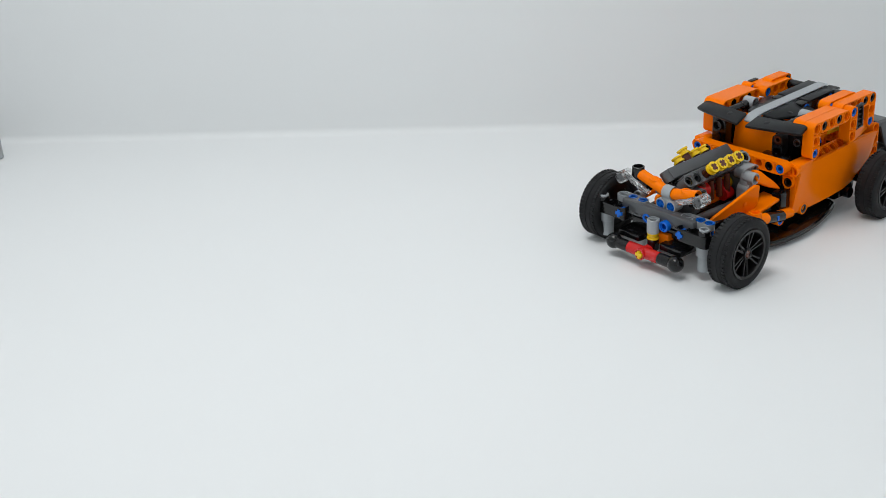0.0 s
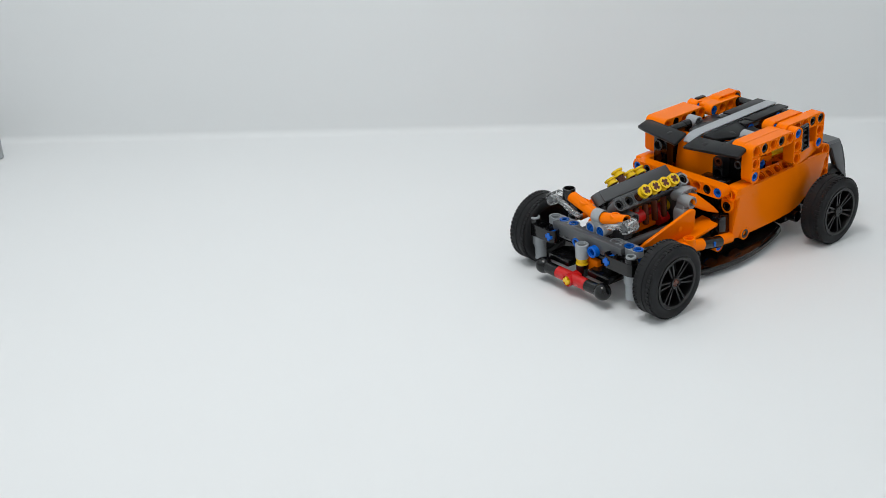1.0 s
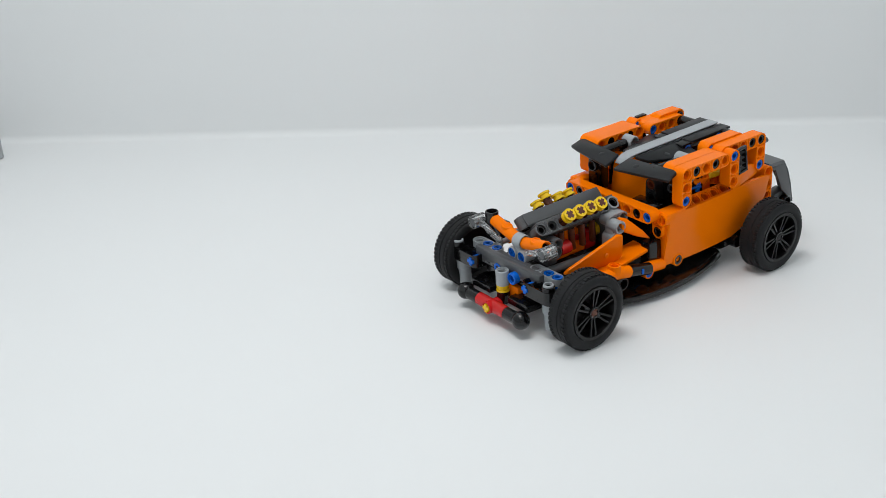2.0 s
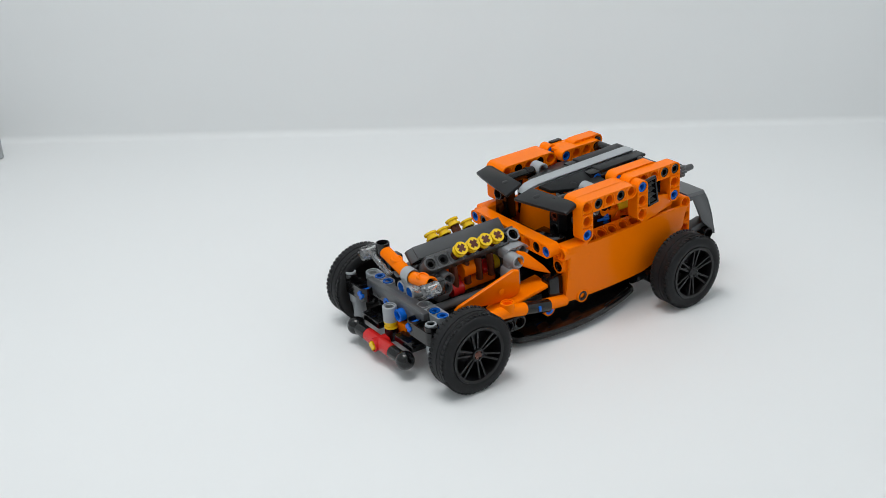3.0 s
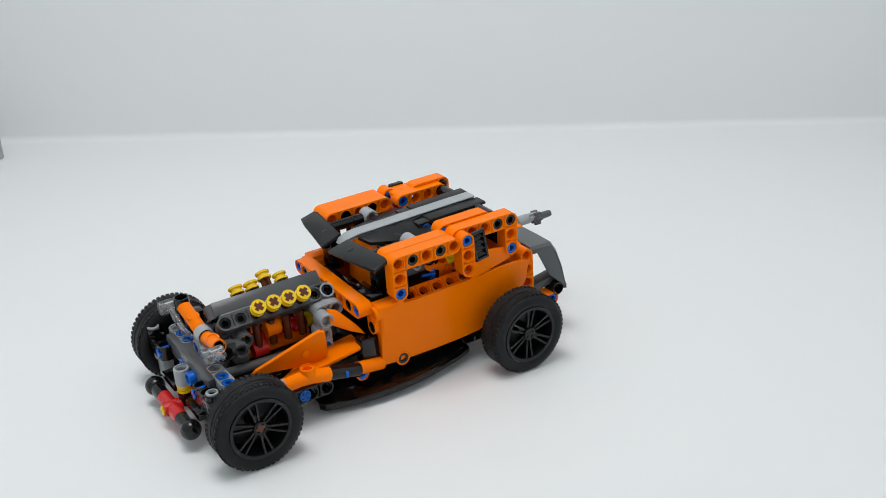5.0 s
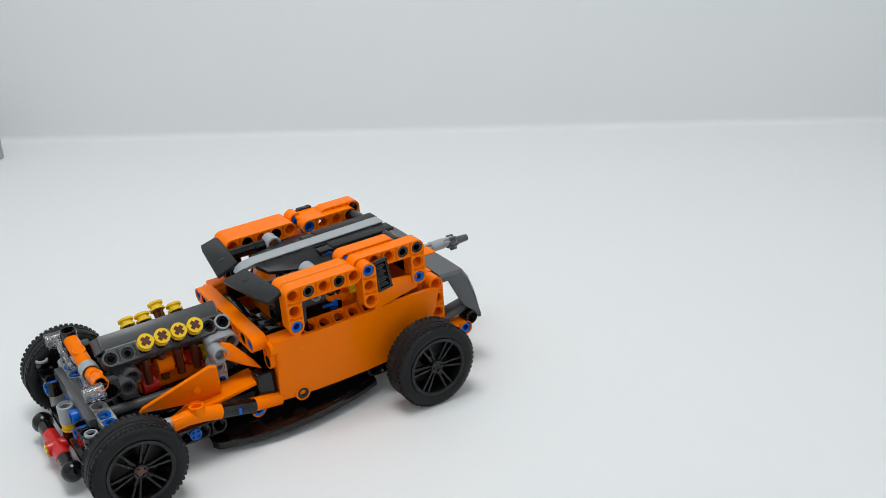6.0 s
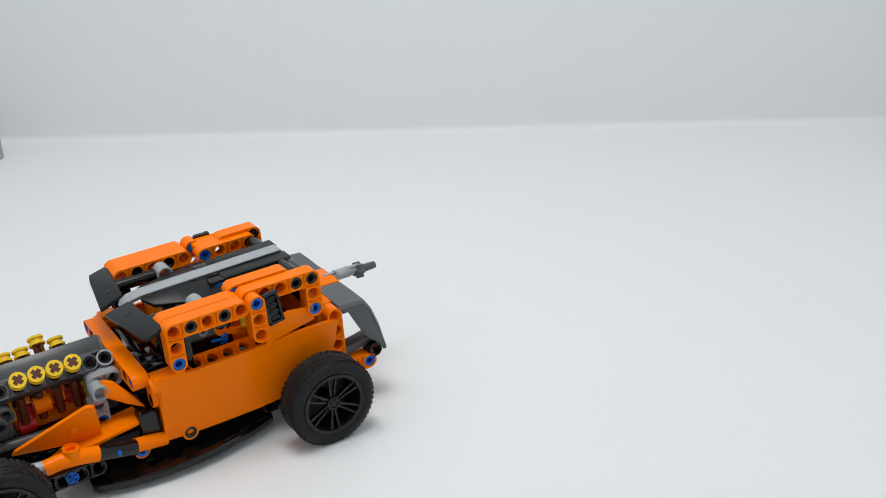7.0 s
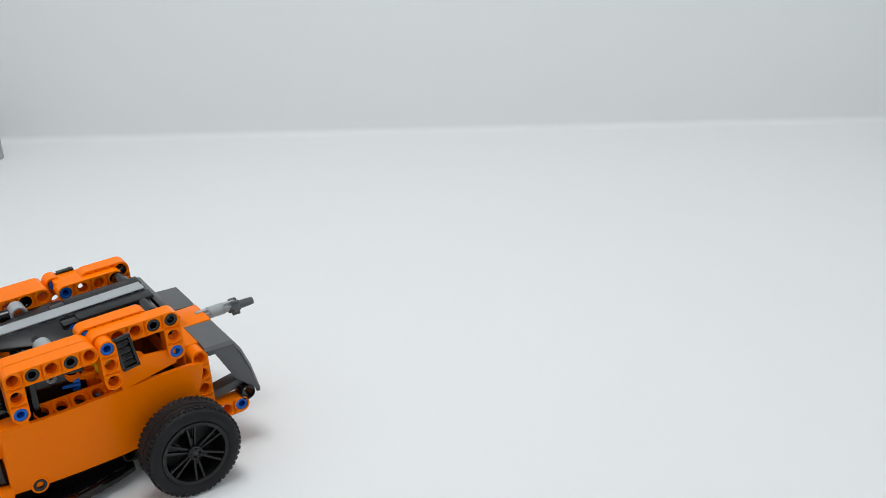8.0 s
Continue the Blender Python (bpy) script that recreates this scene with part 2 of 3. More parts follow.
def elbow(parent, pts, r, mat, name, label="", bore=2.45):
    """A bent connector: a round tube along a chain of points, with open ends."""
    bm = bmesh.new()
    pts = [Vector(p) for p in pts]
    segs, rings = 20, []
    for i, p in enumerate(pts):
        d = ((pts[min(i + 1, len(pts) - 1)] - p).normalized() + (p - pts[max(i - 1, 0)]).normalized()).normalized()
        u = d.orthogonal().normalized()
        if rings:
            u = (rings[-1][1] - d * rings[-1][1].dot(d)).normalized()
        w = d.cross(u)
        rings.append((p, u, w, d))
    loops = [[bm.verts.new(p + r * (math.cos(2 * math.pi * k / segs) * u + math.sin(2 * math.pi * k / segs) * w)) for k in range(segs)] for p, u, w, d in rings]
    for a, b in zip(loops, loops[1:]):
        for k in range(segs):
            bm.faces.new((a[k], a[(k + 1) % segs], b[(k + 1) % segs], b[k]))
    for (p, u, w, d), loop, sg in ((rings[0], loops[0], 1), (rings[-1], loops[-1], -1)):
        prev = loop
        for rr, dep in ((bore, 0), (bore, 3.0), (0.01, 3.0)):
            cur = [bm.verts.new(p + d * dep * sg + rr * (math.cos(2 * math.pi * k / segs) * u + math.sin(2 * math.pi * k / segs) * w)) for k in range(segs)]
            for k in range(segs):
                bm.faces.new((prev[k], prev[(k + 1) % segs], cur[(k + 1) % segs], cur[k]))
            prev = cur
    return part(name, finish(name, bm, mat), parent, BODY, label)


# ---- the place: a white light tent with a sheet swept up at the back ----
def sheet_sweep():
    bm = bmesh.new()
    prof = [(-0.9, 0.0)]
    r, yb = 0.006, 0.913
    prof += [(yb - r + r * math.sin(a), r - r * math.cos(a)) for a in [radians(9 * k) for k in range(11)]]
    prof += [(yb + 0.004, 0.3), (yb + 0.01, 1.1)]
    xs = [-0.372, -0.3, -0.1, 0.1, 0.3, 0.36, 0.41]
    skew = -0.055
    g = [[bm.verts.new((x * 1000, (y + (skew * x if y > 0.5 else 0)) * 1000, z * 1000)) for x in xs] for y, z in prof]
    for a, b in zip(g, g[1:]):
        for i in range(len(xs) - 1):
            bm.faces.new((a[i], a[i + 1], b[i + 1], b[i]))
    return bm


sheet = new("floor", finish("floor", sheet_sweep(), SHEET, 60))
tagged(sheet, "white matt backdrop sheet sweeping up at the back", "backdrop", kind="structure")


def wall_panel(name, pts, th, label):
    bm = slab_shape([[c * 1000 for c in p] for p in pts], th, 0)
    ob = new(name, finish(name, bm, CLOTH))
    return tagged(ob, label, "tent wall", kind="structure")


wall_panel("wall_west", [(-0.372, -0.6, -0.01), (-0.372, 1.2, -0.01), (-0.372, 1.2, 1.12), (-0.372, -0.6, 1.12)], 4, "white cloth side wall of a photo light tent")
# east wall stays out of view, set close to darken the sheet's right side
wall_panel("wall_east", [(0.41, 1.2, -0.01), (0.41, -0.6, -0.01), (0.41, -0.6, 1.12), (0.41, 1.2, 1.12)], 4, "white cloth side wall of a photo light tent")
# unseen top, added so that world light comes in only from the front
wall_panel("ceiling", [(-0.38, -0.6, 1.12), (0.47, -0.6, 1.12), (0.47, 1.2, 1.12), (-0.38, 1.2, 1.12)], 4, "unseen white cloth top added to close the light tent")
# plain post added in place of an unidentified grey edge at the far left
POST = lathe([(0, 24), (5.2, 24), (6, 23), (6, 0.6), (0, 0.6)], 20, False)
clip = new("tent_clip", finish("tent_clip", POST, FRAME))
clip.matrix_world = pose(-0.3615, 0.893, 0, 90, 0, 0)
tagged(clip, "small grey post standing on the sheet by the tent wall", "clip")


# ---- the toy car: millimetres, x to its front, y to its left, z up ----
car = tagged(new("toy_car"), "orange and black brick-built toy hot rod on a white sheet", "toy car")
BODY = mm(0, 0, 57) @ pose(0, 0, 0, 0, 1.7, 0) @ mm(0, 0, -57)   # raked nose-down


def at(x, y, z, rx=0, ry=0, rz=0):
    return BODY @ mm(x, y, z, rx, ry, rz)


def out(x, y, z, sgn):
    """A pose whose Y axis points out of the car's flank."""
    return at(x, y, z) if sgn > 0 else at(x, y, z, 0, 0, 180)


def flank(x, y, z, sgn, mat, cross=False):
    return pin(car, out(x, sgn * y, z, sgn), mat, cross)


def grille_frame():
    bm = bmesh.new()
    for c, d in (((-3.3, 0, 0), (1.2, 1.9, 16)), ((3.3, 0, 0), (1.2, 1.9, 16)), ((0, 0, 7.4), (7.8, 1.9, 1.4)), ((0, 0, -7.4), (7.8, 1.9, 1.4)), ((0, -0.9, 0), (7, 0.5, 15.6))):
        add_box(bm, c, d, 0.15)
    return bm


# -- cab sides --
for sg in (1, -1):
    o = 0 if sg > 0 else 3.5
    arch = [(0, 0), (-1, 0), (-2, 0), (-3, 0), (-4, 0), (0, -1), (0, -2)]
    beam("angled_beam", arch, ORANGE, car, at(0, sg * 40 + o, 73))
    for k in (1, 3):
        pin(car, out(-8 * k, sg * 43 + o, 73, sg), BLACK)
        pin(car, out(-8 * k, sg * 29.2 + o, 73, -sg), BLACK)
    pin(car, out(0, sg * 43 + o, 57, sg), BLUE)
    beam("beam", [(0, 0), (0, -1), (0, -2)], ORANGE, car, at(-39.6, sg * 40.4 + o, 73.6))
    pin(car, out(-39.6, sg * 43.4 + o, 73.6, sg), BLUE)
    # inner roof rail and rear corner
    xr, yr, zr = (-35.5, 26.4, 75.2) if sg > 0 else (-42, -26.2, 72.6)
    beam("beam", row(4), ORANGE, car, at(xr, yr, zr))
    pin(car, out(xr, yr - sg * 3, zr, -sg), BLUE)
    pin(car, out(xr - 24, yr - sg * 3, zr, -sg), BLACK)
    if sg < 0:
        part("rail_cap", finish("rail_cap", box_shape((30, 9.6, 2.6), 0.8), ORANGE), car, at(-54, -33.2, 75.0), "smooth orange roof edge")
    beam("roof_beam", row(5), ORANGE, car, at(0, sg * 32.2 + o, 73.1))
    beam("angled_beam", [(0, 0), (1, 0), (2, 0), (0, -1), (0, -2)] + ([(3, 0), (4, 0)] if sg > 0 else []), ORANGE, car, at(-70.4, sg * 33 + o * 0.6 + (1.2 if sg > 0 else 0), 74.2))
    pin(car, out(-70.4, sg * 36 + o * 0.6 + (1.2 if sg > 0 else 0), 74, sg), BLACK)
    pin(car, out(-62.4, sg * 36 + o * 0.6 + (1.2 if sg > 0 else 0), 74, sg), BLACK)
    pin(car, out(-70.4, sg * 36 + o * 0.6 + (1.2 if sg > 0 else 0), 58, sg), BLUE)
    # rear pillar and tail bracket
    beam("beam", [(0, 0), (0, -1), (0, -2), (0, -3)], ORANGE, car, at(-80.4, sg * 33, 50))
    beam("beam", row(4), ORANGE, car, at(-72.6, sg * 33, 19))
    flank(-96.8, 36, 19, sg, BLUE)
    tube(car, at(-100.5, sg * 33, 24), 8, BLACK, name="bush_connector")
    # window sill beam, its holes turned upwards
    beam("beam", row(5), ORANGE, car, at(-10, sg * 32.4, 47.0, 50 * sg))
    # slotted grille at the rear window: a frame with tilted slats
    grille = part("grille_tile", finish("grille_tile", grille_frame(), BLACK), car, at(-47.2, sg * 42.9 + o, 68.8, 0, 8, 0), "black slotted grille")
    for k in range(4):
        part("slat", shared(("slat",), BLACK, lambda: box_shape((5.8, 0.5, 2.4), 0.12)), grille, mm(0, -sg * 0.2, -5.2 + 3.45 * k, 38 * sg))
    # rear quarter fairing behind the window
    pts = [(-43, sg * 41, 50), (-70, sg * 36.5, 52), (-71, sg * 35.5, 58.5), (-56, sg * 39.2, 62), (-43, sg * 41, 60)]
    slab("quarter_panel", car, pts if sg > 0 else pts[::-1], 2, ORANGE, BODY, 0.5)

    # door panel: smooth face with a slight belly
    rows_ = []
    for x, zlo, zhi, y in ((10.4, 17.8, 51.0, 40.4), (9.6, 17.0, 51.2, 41.3), (2, 16.4, 50.6, 41.2), (-8, 16.0, 49.8, 40.8), (-20, 15.8, 49.6, 40.3), (-36, 16.0, 49.6, 39.8), (-48, 16.8, 49.8, 39.4), (-56, 19, 49.8, 39.0), (-66, 25, 49.6, 38.6), (-75, 30, 49.2, 38.2), (-79, 36, 48.6, 37.8), (-81.4, 45.5, 47.5, 37.4)):
        r = []
        for k in range(7):
            f = k / 6
            z = zlo + (zhi - zlo) * f
            r.append((x, sg * (y - (y - 36.6) * (1 - f) ** 1.4), z))
        rows_.append(r)
    skin("door_panel", car, rows_ if sg < 0 else [q[::-1] for q in rows_], 2.0, ORANGE, BODY, "smooth glossy orange side panel")
    tube(car, out(-1.2, sg * 34.9, 17.6, sg), 6, ORANGE, r=3.9, name="pin_boss")
    flank(-1.2, 37.5, 17.6, sg, BLACK)
    part("moulding_mark", shared(("moulding_mark",), ORANGE, lambda: lathe([(0, 0.12), (1.7, 0.12), (1.9, 0), (0, 0)], 16, False)), car, out(-3.4, sg * 40.5, 45, sg))
    # front edge of the door: recessed flange, corner block, black hinge
    pts = [(11.0, sg * 33.4, 50.5), (11.0, sg * 40.6, 50.5), (9.8, sg * 36.4, 18), (9.8, sg * 34.4, 18)]
    slab("door_edge", car, pts if sg < 0 else pts[::-1], 2.0, ORANGE, BODY, 0.5)
    beam("beam", [(0, 0)], ORANGE, car, at(9.8, sg * 37.4, 47.4, 0, 0, 90))
    part("door_lip", finish("door_lip", box_shape((3.4, 1.8, 33), 0.5), ORANGE), car, at(9.2, sg * 31.2, 33.5))
    beam("beam", [(0, 0), (0, -1)], ORANGE, car, at(9.2, sg * 34.0, 47.0, 0, 0, 90))
    pin(car, at(12.6, sg * 34.0, 39.0, 0, 0, -90), BLACK)
    part("corner_block", finish("corner_block", box_shape((15, 9.0, 4.0), 1.0), ORANGE), car, at(4.4, sg * 36.6, 50.0))
    part("hinge_block", finish("hinge_block", box_shape((10, 8, 16), 1.6), BLACK), car, at(15, sg * 31, 26))
    part("hinge_post", finish("hinge_post", box_shape((6, 6, 16), 1.0), BLACK), car, at(9, sg * 27, 39))
    # lower body cover behind the running board
    part("body_side", finish("body_side", box_shape((86, 4, 14), 0.8), BLACK), car, at(-30, sg * 27, 16))
    # lower sill: orange bent tube, black sleeve, blue pins
    elbow(car, [(64.5, sg * 39, 27.5), (57, sg * 39, 28), (50, sg * 39, 27.2), (41, sg * 39, 25.2)], 3.6, ORANGE, "tube_connector")
    tube(car, at(52, sg * 39, 30.2, 90, 0, 0), 6, ORANGE, name="tube_eye")
    m_, l_ = between((41.5, sg * 39, 25.2), (24.5, sg * 39, 21.4))
    tube(car, BODY @ m_, l_, BLACK, r=3.6, name="sleeve")
    part("stop_mark", shared(("stop_mark",), BLUE, lambda: box_shape((1.6, 1.6, 3), 0.3)), car, at(33, sg * 42.2, 23.6))
    elbow(car, [(25, sg * 37, 21), (18, sg * 36, 19.6), (10, sg * 35, 18)], 3.4, ORANGE, "tube_connector")
    tube(car, out(21.7, sg * 34, 16.6, sg), 6, ORANGE, name="tube_eye")
    flank(21.7, 36.4, 16.6, sg, BLUE)
    flank(53.7, 36.4, 16.3, sg, BLUE, True)
    beam("beam", row(4), BLACK, car, at(66, sg * 32.6, 16.3))
    m_, l_ = between((72, sg * 38, 28.5), (63, sg * 39, 28))
    tube(car, BODY @ m_, l_, GREY, r=3.0, name="bush")
    # engine side fairing, swept orange blade
    pts = [(74, sg * 22, 28), (72, sg * 24, 31), (40, sg * 30, 44), (36.5, sg * 30.5, 43), (35.5, sg * 29, 30), (38, sg * 26, 24)]
    slab("engine_fairing", car, pts if sg < 0 else pts[::-1], 2.2, ORANGE, BODY, 0.7)
    part("moulding_mark", CACHE[(("moulding_mark",), ORANGE.name)], car, out(47, sg * 27.8, 33, sg))
    pts = [(64, sg * 26, 22), (40, sg * 33, 27), (18, sg * 33.5, 30.5), (18, sg * 20, 31), (40, sg * 16, 26)]
    slab("lower_fairing", car, pts if sg > 0 else pts[::-1], 2, ORANGE, BODY, 0.6)
    # orange spike behind the engine
    pts = [(29, sg * 17, 48), (29, sg * 20, 40), (21, sg * 24, 35.5), (14, sg * 28, 33), (17, sg * 25, 38), (24, sg * 18, 46)]
    slab("spike_panel", car, pts if sg < 0 else pts[::-1], 4, ORANGE, BODY, 1.0)
    # black running board, curved
    edge = [(46, 34), (44, 37.5), (34, 41), (24, 43), (12, 44.2), (0, 44), (-12, 42.6), (-24, 40), (-34, 37.5), (-43, 34)]
    rows_ = [[(x, sg * 14, 10.0), (x, sg * (y - 4), 8.6), (x, sg * (y - 0.6), 7.4), (x, sg * y, 6.4), (x, sg * y, 4.2)] for x, y in edge]
    skin("running_board", car, rows_ if sg > 0 else [q[::-1] for q in rows_], 1.6, BLACK, BODY, "curved glossy black running board")
    for k in range(3):
        part("slot_rib", shared(("slot_rib",), BLACK, lambda: box_shape((6, 1.0, 0.9), 0.3)), car, at(-18 - 9 * k, sg * (39.6 - 2.6 * k), 8.4, 0, 0, sg * 16))

# -- cowl, cab floor and inside --
beam("beam", [(-k, 0) for k in range(-4, 5)], ORANGE, car, at(16, 0, 49.4, 0, 0, 90))
for k, mat_ in ((4, BLUE), (3, BLACK), (-4, BLUE), (-3, BLACK)):
    pin(car, at(19.2, 8 * k, 49.4, 0, 0, -90), mat_)
slab("seat_back", car, [(-5, -23, 40), (-5, 10, 40), (-9, 10, 68), (-9, -23, 68)], 2, ORANGE, BODY, 0.5, "orange inner cab panel")
part("cab_frame", finish("cab_frame", box_shape((3, 26, 34), 0.8), BLACK), car, at(-8, 22.5, 53))
for sg in (1, -1):
    part("inner_panel", finish("inner_panel", box_shape((18, 3, 12), 0.8), ORANGE), car, at(-32, sg * 24, 52))
    # black backing plate, added to darken the view in through the side window
    part("inner_frame", finish("inner_frame", box_shape((24, 5, 24), 0.8), BLACK), car, at(-20, sg * 25, 57))
part("cab_floor", finish("cab_floor", box_shape((86, 56, 5), 0.8), BLACK), car, at(-36, 0, 32))
part("cab_post", finish("cab_post", box_shape((7, 11, 22), 0.9), BLACK), car, at(1, -27, 57))
tube(car, at(5, -27, 61, 0, 0, 90), 3, BLACK, r=3.6, bore=2.2, name="pin_joiner")
tube(car, at(-7, 26, 58, 0, 0, 90), 3, DARK, r=2.6, bore=1.6, name="pin_joiner")
part("steering_block", finish("steering_block", box_shape((8.5, 19, 5), 0.8), BLACK), car, at(6.5, 19.5, 49.6, 0, 4, 0))
# a grey beam made charcoal: the cab's shade is put into its colour
beam("beam", [(0, 0), (0, -1)], COAL, car, at(-4, 15.5, 59, 0, 0, 90))
pin(car, at(-0.6, 15.5, 59, 0, 0, -90), BROWN)
cog = lathe([(3.3, 5), (3.3, -5), (1.4, -5), (1.4, 5)], 16)
for k in range(8):
    a_ = math.tau * k / 8
    add_box(cog, (3.6 * math.cos(a_), 0, 3.6 * math.sin(a_)), (1.5, 9.6, 1.5), 0.2)
part("gear", finish("gear", cog, BLUE), car, at(-25, 24, 53.5, 0, 0, 75), "blue gear inside the cab")
tube(car, at(-17, 30.5, 62), 3, GREY, r=2.2, bore=1.2, name="pin_joiner")
beam("seat_link", [(0, 0), (1, 0)], ORANGE, car, at(-34, 24, 55.5, 62, -8, 0), label="orange link inside the cab")
tube(car, at(-43, 27, 57.5, 0, 0, 84), 13, YELLOW, r=2.4, bore=1.0, name="crank_rod", label="yellow rod inside the cab")
beam("beam", row(4), ORANGE, car, at(-34, 22, 56, 0, -14, 0))
part("chassis", finish("chassis", box_shape((150, 40, 10), 1.0), BLACK), car, at(8, 0, 22))
part("rear_chassis", finish("rear_chassis", box_shape((40, 58, 12), 1.0), BLACK), car, at(-62, 0, 22))
part("cab_bulkhead", finish("cab_bulkhead", box_shape((4, 52, 30), 0.8), BLACK), car, at(7, 0, 34))

# -- roof --
slope = 0.9
ROOF = mm(6, 0, 75) @ pose(0, 0, 0, 0, slope, 0)


def roof(x, y, z, rx=0, ry=0, rz=0):
    """Roof space: x runs forward from the strip's front end, z up from its top."""
    return BODY @ ROOF @ mm(x, y, z, rx, ry, rz)


def strip_shape():
    """A long flat stripe whose front end rounds down over the visor."""
    side = [(-77, 0), (-6, 0), (-1, -0.7), (2.2, -2.4), (3.6, -4.6)]
    rows_ = [[(x, -3.9, z - 0.4), (x, -3.5, z), (x, 3.5, z), (x, 3.9, z - 0.4)] for x, z in side]
    return skin_shape(rows_[::-1], 3.0)


part("roof_strip", finish("roof_strip", strip_shape(), GREY), car, roof(0, 0, 0.4), "light grey centre stripe")
for sg in (1, -1):
    o = 0 if sg > 0 else 3.5
    pts = [(-5, 4.2, -0.9), (-9, 10.5, -3.1), (-38, 19.8, -6.4), (-44, 18.2, -5.8), (-41.5, 4.2, -0.9)]
    pts = [(x, sg * y, z if sg > 0 else -0.6 + 0.45 * z) for x, y, z in pts]
    slab("roof_panel", car, pts if sg > 0 else pts[::-1], 2.4, COAL, BODY @ ROOF, 0.7)
    part("moulding_mark", shared(("moulding_mark",), COAL, lambda: lathe([(0, 0.12), (1.7, 0.12), (1.9, 0), (0, 0)], 16, False)), car, roof(-24, sg * 11.5, -3.4 if sg > 0 else -2.1, 71 if sg > 0 else 99, 0, 0))
    part("roof_block", finish("roof_block", box_shape((40, 8, 7.6), 0.8), BLACK), car, roof(-56.5, sg * 8.1, -5.0))
    part("roof_top_panel", finish("roof_top_panel", box_shape((35, 8.2, 1.6), 0.5), COAL), car, roof(-61, sg * 8.2, -1.3))
    pin(car, roof(-41, sg * 12.0, -5) if sg > 0 else roof(-41, -12.0, -5, 0, 0, 180), BLUE)
    pin(car, roof(-68, sg * 12.0, -5) if sg > 0 else roof(-68, -12.0, -5, 0, 0, 180), BLUE)
    # visor wings
    pts = [(18.2, sg * 3.0, 71.2), (6.4, sg * 4.2, 74.9), (3.0, sg * 36, 75.4), (3.8, sg * 39.2, 74.9), (11.8, sg * 40, 72.4), (13.6, sg * 33, 72.2)]
    slab("visor", car, pts if sg < 0 else pts[::-1], 2.2, COAL, BODY, 0.7, "dark grey sun visor wing")
    part("moulding_mark", CACHE[(("moulding_mark",), COAL.name)], car, at(10.5, sg * 14, 73.43) @ pose(0, 0, 0, 0, 17.4, 0) @ pose(0, 0, 0, 90, 0, 0))
    # visor arms: black rods in grey connectors
    tube(car, at(-4, sg * 24 + o, 71.6, 0, 0, 90), 22, BLACK, r=2.9, bore=1.2, name="rod")
    tube(car, at(-10, sg * 24 + o, 71.6, 0, 0, 90), 2, BLACK, r=3.3, bore=1.2, name="rod_collar")
    tube(car, at(-18.6, sg * 23.2 + o, 72.2), 8, GREY, r=3.9, name="rod_end")
    if sg < 0:
        part("black_tile", finish("black_tile", box_shape((8, 3, 1.2), 0.3), BLACK), car, at(-47, -38.8, 76.6))
    tube(car, roof(-73, sg * 18, -4.2), 13, BLACK, r=3.6, bore=1.2, name="corner_link")

# -- tail --
for sg in (1, -1):
    prof = [(-76, 60, 0), (-84, 53.2, 0), (-97.6, 52.4, 0), (-101, 47, 1), (-104.6, 37, 2), (-107.6, 23.5, 3)]
    rows_ = []
    for x, z, k in prof[1:]:
        inner = 10 if k == 0 else 20 + 2.5 * k
        rows_.append([(x, sg * inner, z), (x, sg * (inner + (36 - inner) * 0.5), z + 0.2), (x, sg * 34.6, z), (x + 0.8, sg * 36.2, z - 1.2)])
    skin("rear_fender", car, rows_ if sg > 0 else [q[::-1] for q in rows_], 1.8, DARK, BODY, "dark grey stepped rear fender")
    pts = [(-84.5, sg * 36, 52), (-97.4, sg * 36, 51.4), (-107.4, sg * 36, 23.4), (-104.6, sg * 36, 24.4), (-95.7, sg * 36, 33.6), (-95, sg * 36, 35), (-88.2, sg * 36, 49), (-85, sg * 36, 49)]
    slab("fender_side", car, pts if sg < 0 else pts[::-1], 1.4, DARK, BODY, 0.35)
    part("tail_bracket", finish("tail_bracket", box_shape((20, 8, 5), 1.2), DARK), car, at(-94, sg * 29, 27.5, 0, 10, 0))
    beam("beam", row(3), BLACK, car, at(-42, sg * 31, 14))
    tube(car, out(-52, sg * 36, 13, sg), 7, BLACK, name="bush_connector")
part("tail_plate", finish("tail_plate", box_shape((15, 19, 4), 0.8), ORANGE), car, at(-90.5, 0, 51))
part("tail_core", finish("tail_core", box_shape((12, 54, 34), 1.2), ORANGE), car, at(-82, 0, 36))
part("rear_window", finish("rear_window", box_shape((5, 52, 14), 0.8), BLACK), car, at(-74, 0, 62, 0, -20, 0))
axle(car, at(-104, 0, 51, 0, 0, 90), 20, GREY, "exhaust_axle")
tube(car, at(-104, 0, 51, 0, 0, 90), 8, GREY, r=2.9, bore=2.3, name="exhaust_bush")
spk = lathe([(0, 8.5), (1.8, 8.5), (2.0, 6.5), (2.2, 1), (3.2, 0), (3.2, -3), (2.5, -4.5), (0, -4.5)], 20, False)
for k in range(6):
    a_ = math.tau * k / 6
    add_box(spk, (3.2 * math.cos(a_), -1.3, 3.2 * math.sin(a_)), (1.8, 4.0, 1.8), 0.35)
part("exhaust_tip", finish("exhaust_tip", spk, DARK), car, at(-115, 0, 50, 0, 0, 90), "dark grey toothed exhaust tip")

# -- engine: two banks of stack pipes --
LIFTED, LIFT = [], 3.4


def bush_shape_up():
    bm = bush_shape()
    bmesh.ops.rotate(bm, verts=bm.verts, matrix=Matrix.Rotation(math.pi / 2, 3, "X"))
    return bm


